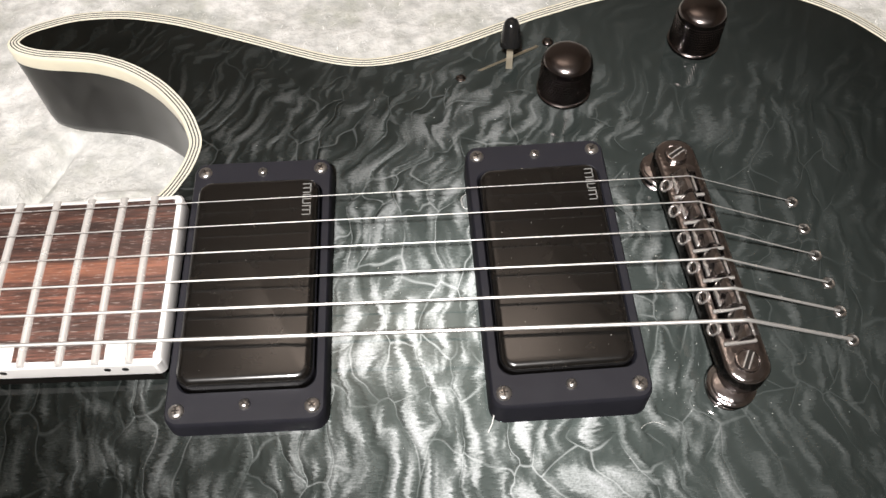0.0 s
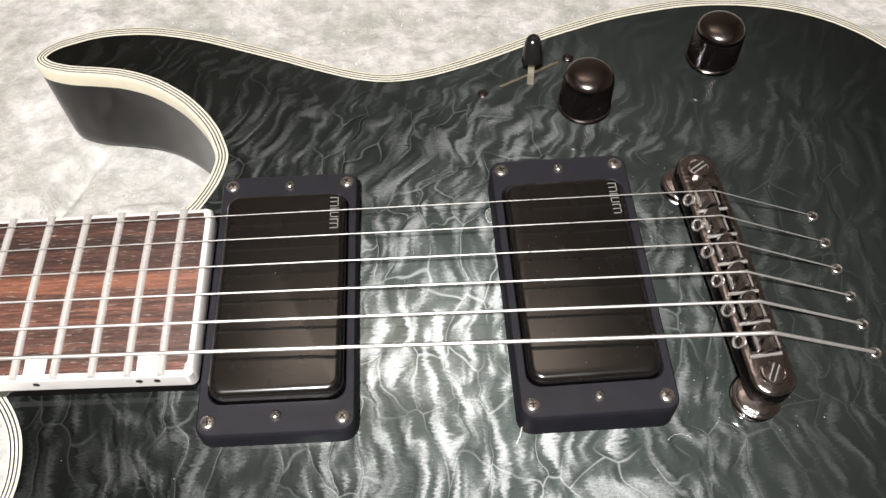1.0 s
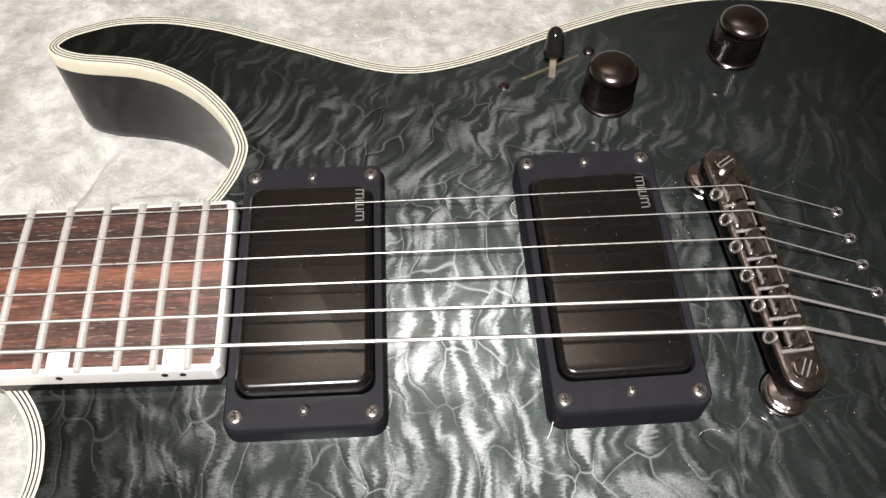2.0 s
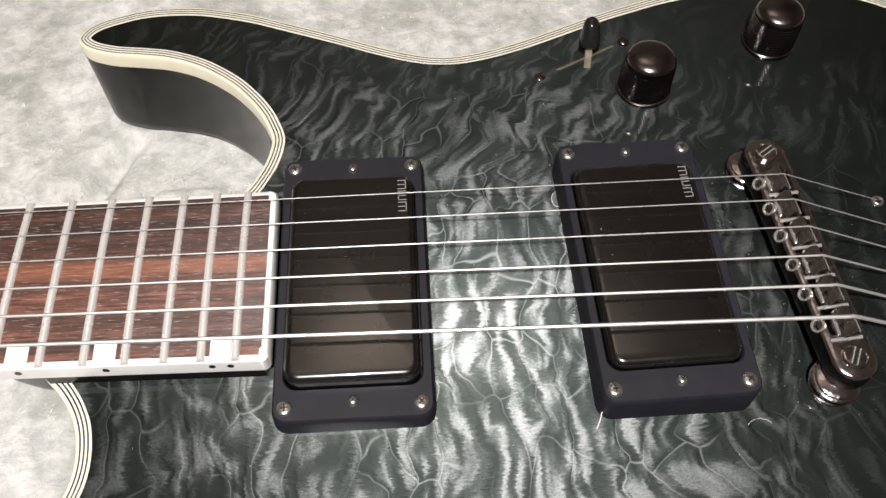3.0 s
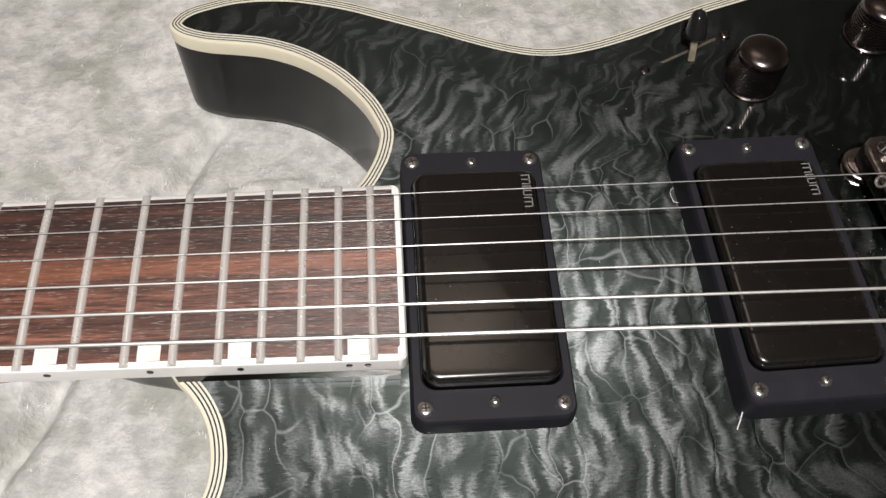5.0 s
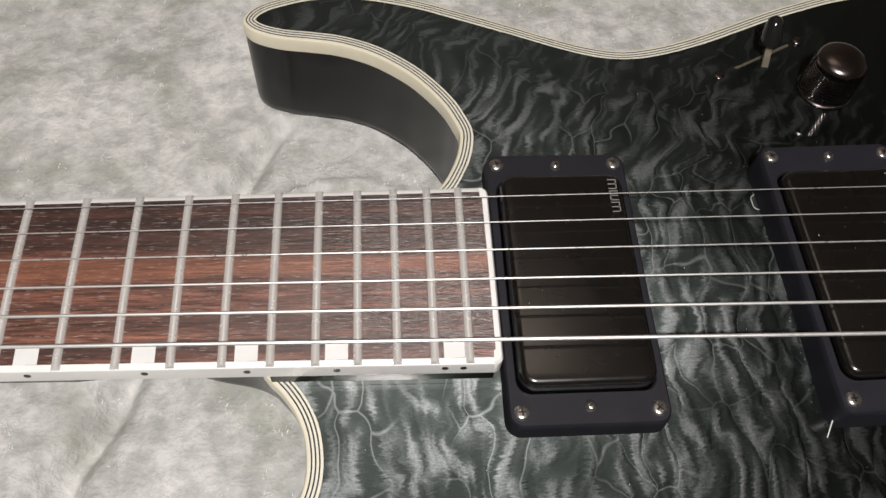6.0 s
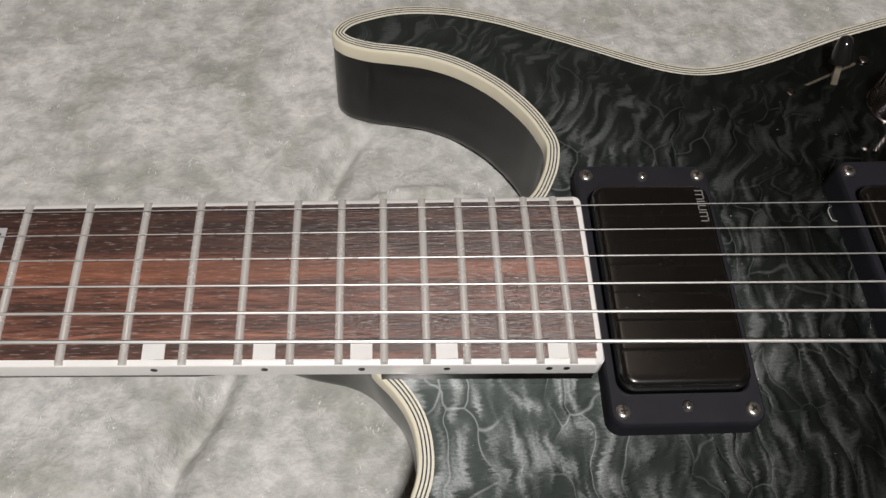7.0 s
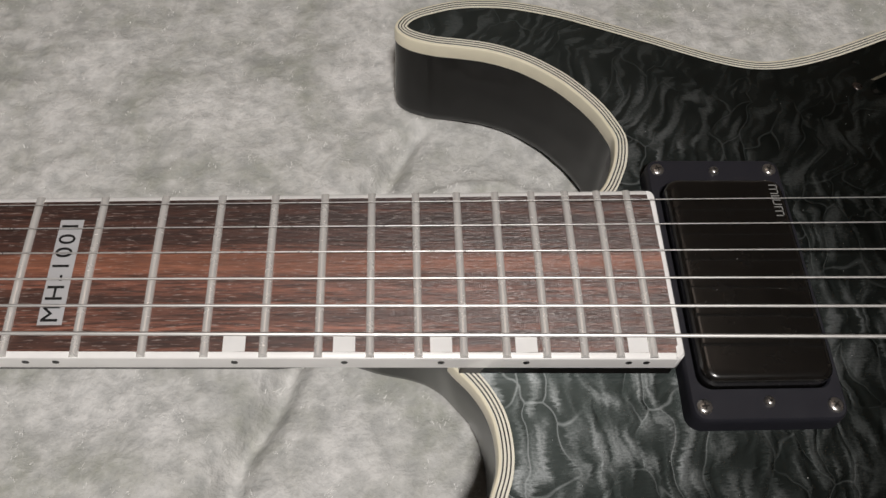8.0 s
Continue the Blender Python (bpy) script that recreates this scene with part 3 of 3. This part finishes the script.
RING_SCREW = screw_mesh("mounting_screw", 0.0023, 0.0008)
HEIGHT_SCREW = screw_mesh("height_screw", 0.0017, 0.0013, True, 45)
DARK_SCREW = screw_mesh("switch_screw", 0.0021, 0.0007)
DARK_SCREW.materials[0] = KNOB_BLACK


# ---- pickups in their rings ----
def build_pickup(cx, cy, slant, ring_top, cover_top, screws, name):
    w, h, base = 0.0450, 0.0905, top_z(cx, 0.044) - 0.0006
    shape = lambda d, z, r=0.004: rrect(cx, cy, w - 2 * d, h - 2 * d, max(r - d, 0.0006), z, slant)  # noqa: E731
    hole = lambda d, z: rrect(cx, cy - 0.0004, 0.0392 + 2 * d, 0.0706 + 2 * d, 0.0042, z, slant)  # noqa: E731
    bm = loft([shape(-0.0006, base), shape(-0.0003, ring_top - 0.002), shape(0.0, ring_top - 0.0006), shape(0.0005, ring_top), hole(0.0004, ring_top), hole(0.0, ring_top - 0.0006), hole(0.0, base)], False, False)
    ring = part("pickup_ring", bm, RING_BLACK, guitar, "satin black plastic pickup ring, " + name)
    turn = pose(cx, cy, 0, 0, 0, slant)
    for k, (x, y) in enumerate(screws):
        p = turn @ Vector((x, y, 0))
        ob = part("mounting_screw" if abs(x) > 0.01 else "height_screw", RING_SCREW if abs(x) > 0.01 else HEIGHT_SCREW, None, ring, "chrome cross-head screw")
        ob.matrix_local = pose(p.x, p.y, ring_top + 0.0001, 0, 0, 37 * k)
    cover = lambda d, z: rrect(cx, cy - 0.0006, 0.0386 - 2 * d, 0.0698 - 2 * d, max(0.0046 - d, 0.0012), z, slant)  # noqa: E731
    bm = loft([cover(0, base + 0.001), cover(0, cover_top - 0.0023)] + [cover(0.0023 * (1 - math.cos(radians(a))), cover_top - 0.0023 * (1 - math.sin(radians(a)))) for a in (15, 30, 45, 60, 75, 90)], True, True)
    pickup = part("pickup", bm, COVER_BLACK, guitar, "glossy black covered humbucker pickup, " + name)
    # the maker's mark, as plain strokes
    bm = bmesh.new()
    u = 0.0126 / 3
    for k in range(3):
        for a, b in (((0, 0), (0.0027, 0.00036)), ((0, u * 0.40), (0.0027, u * 0.40 + 0.00036)), ((0, u * 0.78), (0.0027, u * 0.78 + 0.00036)), ((0.0 if k % 2 else 0.00234, 0), (0.00036 if k % 2 else 0.0027, u * 0.80))):
            box(bm, (0.0144 + a[0], 0.0194 + k * u + a[1], cover_top - 0.0001), (0.0144 + b[0], 0.0194 + k * u + b[1], cover_top + 0.00006))
    bm.transform(turn)
    part("maker_mark", bm, LOGO_GREY, pickup, "small grey printed mark", smooth=False)


SCREWS = [(-0.0190, 0.0412), (0.0190, 0.0412), (-0.0190, -0.0412), (0.0190, -0.0412), (0.0, 0.0405), (0.0, -0.0400)]
build_pickup(-0.1294, -0.0006, 0.0, 0.0542, 0.0594, SCREWS, "beside the fingerboard")
build_pickup(-0.0388, -0.0006, 1.4, 0.0572, 0.0600, SCREWS, "beside the bridge")

# ---- bridge ----
STRING_Y = [0.0248, 0.0150, 0.0048, -0.0056, -0.0158, -0.0262]
SADDLE_X = [0.0066, 0.0072, 0.0090, 0.0100, 0.0112, 0.0128]
STRING_Z = 0.0628


def build_bridge():
    a, b = Vector((0.0062, 0.0369, 0)), Vector((0.0123, -0.0365, 0))
    mid, way = (a + b) / 2, (a - b).normalized()
    slant = math.degrees(math.atan2(way.y, way.x)) - 90
    low, top = 0.0500, 0.0578
    sh = lambda d, z: rrect(mid.x, mid.y, 0.0135 - 2 * d, (a - b).length + 0.0135 - 2 * d, 0.0064 - d, z, slant, 8)  # noqa: E731
    slot = lambda d, z: rrect(mid.x, mid.y, 0.0078 + d, 0.0585 + d, 0.0006, z, slant, 8)  # noqa: E731
    bm = loft([sh(0.0008, low), sh(0.0, low + 0.001), sh(0.0, top - 0.0012), sh(0.0004, top - 0.0004), sh(0.0012, top), slot(0.0006, top), slot(0.0, top - 0.0006), slot(0.0, low + 0.0015)], True, True)
    bridge = part("bridge", bm, BLACK_CHROME, guitar, "black chrome bridge with six saddles")
    turn = pose(mid.x, mid.y, 0, 0, 0, slant)
    for p in (a, b):
        g = top_z(p.x, p.y) - 0.0002
        bm = lathe([(0.0064, g), (0.0064, g + 0.0009), (0.0058, g + 0.0014), (0.0046, g + 0.0016), (0.0044, g + 0.0020), (0.0064, g + 0.0021), (0.0066, g + 0.0025), (0.0060, g + 0.0028), (0.0060, g + 0.0030), (0.0068, g + 0.0032), (0.0072, g + 0.0035), (0.0072, g + 0.0048), (0.0068, g + 0.0052), (0.0060, g + 0.0054), (0.0060, g + 0.0056), (0.0063, g + 0.0058), (0.0063, g + 0.0061), (0.0056, low + 0.0003)], 48)
        for v in bm.verts:
            if (v.co.xy).length > 0.0071 and v.index % 2 == 0:
                v.co.xy *= 0.965
        bm.transform(pose(p.x - 0.0026, p.y + (-0.0030 if p is b else 0.0010), 0))
        part("bridge_post", bm, BLACK_CHROME, bridge, "dark chrome post with knurled wheel")
        bm = lathe([(0.0037, top - 0.002), (0.0037, top + 0.0006), (0.0036, top + 0.0012), (0.0032, top + 0.0013), (0.0029, top + 0.0008), (0.0005, top + 0.0009)], 32)
        cut = pose(0, 0, 0, 0, 0, 62 if p is b else 35)
        box(bm, (-0.0030, -0.0005, top + 0.0004), (0.0030, 0.0005, top + 0.00094), 1, cut)
        for side in (-0.00075, 0.00075):
            box(bm, (-0.0028, side - 0.0002, top + 0.0004), (0.0028, side + 0.0002, top + 0.0011), 2, cut)
        bm.transform(pose(p.x, p.y, 0))
        part("post_screw", mesh_of("post_screw", bm, BLACK_CHROME, SLOT, CHROME), None, bridge, "slotted post screw")
    for i in range(6):
        x, y = SADDLE_X[i], STRING_Y[i]
        bm = bmesh.new()
        # wedge with a ridge under the string, notched in the middle
        prof = [(-0.0036, low + 0.002), (-0.0036, top - 0.0008), (-0.0032, top - 0.0001), (-0.0016, STRING_Z - 0.0019), (-0.0008, STRING_Z - 0.0011), (0.0004, STRING_Z - 0.0010), (0.0012, STRING_Z - 0.0016), (0.0030, top + 0.0001), (0.0034, top - 0.0008), (0.0034, low + 0.002)]
        loops = [[Vector((px, py, pz - drop)) for px, pz in prof] for py, drop in ((-0.0045, 0.0010), (-0.0042, 0.0003), (-0.0035, 0.0), (-0.0007, 0.0), (-0.0003, 0.0005), (0.0003, 0.0005), (0.0007, 0.0), (0.0035, 0.0), (0.0042, 0.0003), (0.0045, 0.0010))]
        loft(loops, bm=bm)
        bm.transform(pose(x, y, 0, 0, 0, slant))
        part("saddle", bm, BLACK_CHROME, bridge, "small wedge saddle")
        mid_x = mid.x + (y - mid.y) * (a - b).x / (a - b).y
        bm = lathe([(0.0006, -0.0048), (0.0006, 0.0048)], 10)
        bm.transform(pose(mid_x, y - 0.0046, top + 0.0002, 0, 90, slant))
        part("saddle_screw", bm, CHROME, bridge, "thin saddle screw")
        bm = bmesh.new()
        for px in (-0.0027, 0.0027):
            loft([rrect(px, 0.0, 0.0016, 0.0062, 0.0004, top - 0.001), rrect(px, 0.0, 0.0016, 0.0062, 0.0004, top + 0.0004), rrect(px, 0.0, 0.0011, 0.0056, 0.0003, top + 0.0007)], bm=bm)
        bm.transform(pose(x, y, 0, 0, 0, slant))
        part("saddle_foot", bm, SADDLE_METAL, bridge, "bright edge of a saddle")
        bm = lathe([(0.0022, 0.0), (0.0022, 0.0008), (0.0020, 0.0012), (0.0016, 0.0012), (0.0013, 0.0007)], 18)
        lathe([(0.0013, 0.0002), (0.0013, 0.00075), (0.0003, 0.0008)], 12, bm=bm, index=1)
        bm.transform(pose(mid_x - 0.0058, y + 0.0004, top - 0.0012, 0, -52, slant))
        part("screw_head", mesh_of("screw_head", bm, SADDLE_METAL, SLOT), None, bridge, "round screw head")


build_bridge()

# ---- strings and their ferrules ----
GAUGE = [0.00025, 0.00033, 0.00043, 0.00066, 0.00091, 0.00117]
FERRULE_X = [0.0458, 0.0470, 0.0479, 0.0492, 0.0499, 0.0508]
FERRULE_Y = [0.0256, 0.0149, 0.0047, -0.0055, -0.0156, -0.0254]
for i in range(6):
    r = GAUGE[i] / 2 + (0.00003 if i < 3 else 0.0)
    z = STRING_Z + r - 0.0006
    nut_y = 0.0188 - 0.00690 * i
    g = top_z(FERRULE_X[i], FERRULE_Y[i])
    pts = [(-0.80, nut_y * 1.2, 0.036), (-0.652, nut_y, 0.0612), (-0.645, nut_y, 0.0618), (SADDLE_X[i] - 0.0014, STRING_Y[i], z), (SADDLE_X[i], STRING_Y[i], z + 0.0001), (SADDLE_X[i] + 0.0016, STRING_Y[i], z - 0.0004), (FERRULE_X[i], FERRULE_Y[i], g + 0.0010)]
    part("string", tube(pts, r), WOUND if i > 2 else STEEL, guitar, "bright wound steel string" if i > 2 else "thin plain steel string")
    bm = lathe([(0.0021, g - 0.0002), (0.0021, g + 0.0003), (0.0019, g + 0.0007), (0.0015, g + 0.0009), (0.0012, g + 0.0008), (0.0011, g + 0.0003)], 24)
    lathe([(0.0012, g - 0.0001), (0.0012, g + 0.0004), (0.0002, g + 0.0004)], 16, bm=bm, index=1)
    bm.transform(pose(FERRULE_X[i] + 0.0006, FERRULE_Y[i], 0))
    part("ferrule", mesh_of("ferrule", bm, SCREW_CHROME, SLOT), None, guitar, "chrome string ferrule in the top")


# ---- knobs and switch ----
def build_knob(x, y):
    z = top_z(x, y) - 0.0002
    n = 62
    prof = [(0.0096, 0.0), (0.0099, 0.0008), (0.0099, 0.0016), (0.0095, 0.0020)]
    knurl = [(0.0094, 0.0022 + 0.0012 * k) for k in range(11)]
    crown_prof = [(0.0093, 0.0150), (0.0092, 0.0156), (0.0089, 0.0164), (0.0083, 0.0171), (0.0074, 0.0177), (0.0060, 0.0183), (0.0040, 0.0187), (0.0020, 0.0189), (0.0005, 0.0190)]
    loops = []
    for k, (r, h) in enumerate(prof + knurl + crown_prof):
        taper = 1.0 - 0.06 * h / 0.0187
        turn = [2 * math.pi * (i + 0.5 * k) / n for i in range(n)]
        loops.append([(r * taper * math.cos(a), r * taper * math.sin(a), h) for a in turn])
    bm = loft(loops)
    teeth = [f for f in bm.faces if len(f.verts) == 4 and 0.0021 < f.calc_center_median().z < 0.0142]
    bmesh.ops.recalc_face_normals(bm, faces=bm.faces)
    bmesh.ops.poke(bm, faces=teeth, offset=0.00022)
    bm.transform(pose(x, y, z))
    me = mesh_of("control_knob", bm, KNOB_BLACK)
    for f in me.polygons:
        f.use_smooth = not z + 0.0021 < f.center.z < z + 0.0145
    part("control_knob", me, None, guitar, "black nickel dome knob with knurled sides")


build_knob(-0.0241, 0.0790)
build_knob(0.0284, 0.1010)


def build_switch():
    a, b = Vector((-0.0612, 0.0866, 0)), Vector((-0.0270, 0.1036, 0))
    z = top_z(-0.044, 0.094) + 0.0001
    slant = math.degrees(math.atan2(b.y - a.y, b.x - a.x))
    mid = (a + b) / 2
    bm = loft([rrect(mid.x, mid.y, 0.0290, 0.0010, 0.0004, z - 0.001, slant), rrect(mid.x, mid.y, 0.0290, 0.0010, 0.0004, z + 0.00012, slant)])
    switch = part("pickup_switch", bm, LEVER_METAL, guitar, "lever switch in a narrow slot")
    for p in (a, b):
        ob = part("switch_screw", DARK_SCREW, None, switch, "dark chrome screw")
        ob.matrix_local = pose(p.x, p.y, z, 0, 0, 12)
    foot, top = Vector((-0.0430, 0.0905, z - 0.001)), Vector((-0.0417, 0.1012, 0.0594))
    way = (top - foot).normalized()
    turn = Matrix.Translation(foot) @ way.to_track_quat("Z", "Y").to_matrix().to_4x4()
    long = (top - foot).length
    bm = box(bmesh.new(), (-0.0012, -0.0005, 0), (0.0012, 0.0005, long - 0.004))
    bm.transform(turn)
    part("lever", bm, LEVER_METAL, switch, "flat metal lever", smooth=False)
    bm = lathe([(0.0028, long - 0.0112), (0.0037, long - 0.0108), (0.0039, long - 0.0100), (0.0037, long - 0.0075), (0.0031, long - 0.0035), (0.0027, long - 0.0018), (0.0018, long - 0.0006), (0.0003, long)], 28)
    bm.transform(turn)
    part("lever_tip", bm, TIP_BLACK, switch, "glossy black plastic lever tip")


build_switch()


# ---- dust ----
def build_dust():
    """Specks of dust on the covers and round the bridge."""
    rng = random.Random(11)
    places = [(-0.147, -0.112, -0.033, 0.032, lambda x, y: 0.0595, 34), (-0.056, -0.022, -0.033, 0.032, lambda x, y: 0.0601, 40), (-0.015, 0.045, -0.05, 0.05, lambda x, y: top_z(x, y) + 0.0001, 150),
              (-0.105, -0.063, -0.05, 0.06, lambda x, y: top_z(x, y) + 0.0001, 60), (-0.20, 0.06, -0.07, -0.048, lambda x, y: top_z(x, y) + 0.0001, 40), (-0.0632, -0.0612, -0.045, 0.045, lambda x, y: top_z(x, y) + 0.0001, 110), (-0.1072, -0.1060, -0.045, 0.045, lambda x, y: top_z(x, y) + 0.0001, 50), (-0.012, 0.005, -0.046, 0.046, lambda x, y: top_z(x, y) + 0.0001, 130), (-0.15, 0.07, 0.048, 0.085, lambda x, y: top_z(x, y) + 0.0001, 36)]
    v, f = [], []
    for x0, x1, y0, y1, height, count in places:
        for _ in range(count):
            x, y, r = rng.uniform(x0, x1), rng.uniform(y0, y1), 0.00004 + 0.0001 * rng.random() ** 3
            z, s = height(x, y), len(v)
            v += [(x - r, y, z), (x, y - r * rng.uniform(0.6, 2.0), z), (x + r, y, z), (x, y + r, z), (x, y, z + r)]
            f += [(s, s + 1, s + 4), (s + 1, s + 2, s + 4), (s + 2, s + 3, s + 4), (s + 3, s, s + 4), (s + 3, s + 2, s + 1, s)]
    me = bpy.data.meshes.new("dust")
    me.from_pydata(v, [], f)
    me.materials.append(FIBRE)
    tagged(new("dust", me), "pale dust specks on the dark glossy top", "dust", kind="stuff")


build_dust()


def build_lint():
    """Pale hairs caught at the rings and lying on the top."""
    x, y = -0.0602, -0.0462
    z = top_z(x, y) + 0.0003
    pts = [(x + 0.0012, y + 0.0020, z + 0.0030), (x + 0.0006, y + 0.0006, z + 0.0018), (x, y - 0.0012, z + 0.0004), (x - 0.0012, y - 0.0034, z)]
    bm = tube(pts, 0.00016, 5)
    tagged(new("lint", mesh_of("lint", bm, FIBRE)), "pale lint hair stuck at the pickup ring's corner", "lint")

    def hair(cx, cy, reach, start, sweep, stretch, thick, label):
        pts = []
        for i in range(15):
            a = radians(start + sweep * i / 14)
            px, py = cx + reach * math.cos(a), cy + reach * stretch * math.sin(a)
            pts.append((px, py, top_z(px, py) + 0.0003 + 0.0004 * math.sin(i * 0.7) ** 2))
        tagged(new("lint", mesh_of("lint", tube(pts, thick, 5), FIBRE)), label, "lint")

    hair(-0.0626, 0.0290, 0.0019, 40, 300, 1.6, 0.00008, "looped pale hair lying beside the pickup ring")
    hair(-0.0140, -0.0525, 0.0044, 40, 105, 0.9, 0.00005, "short curved hair on the dark glossy top")


build_lint()
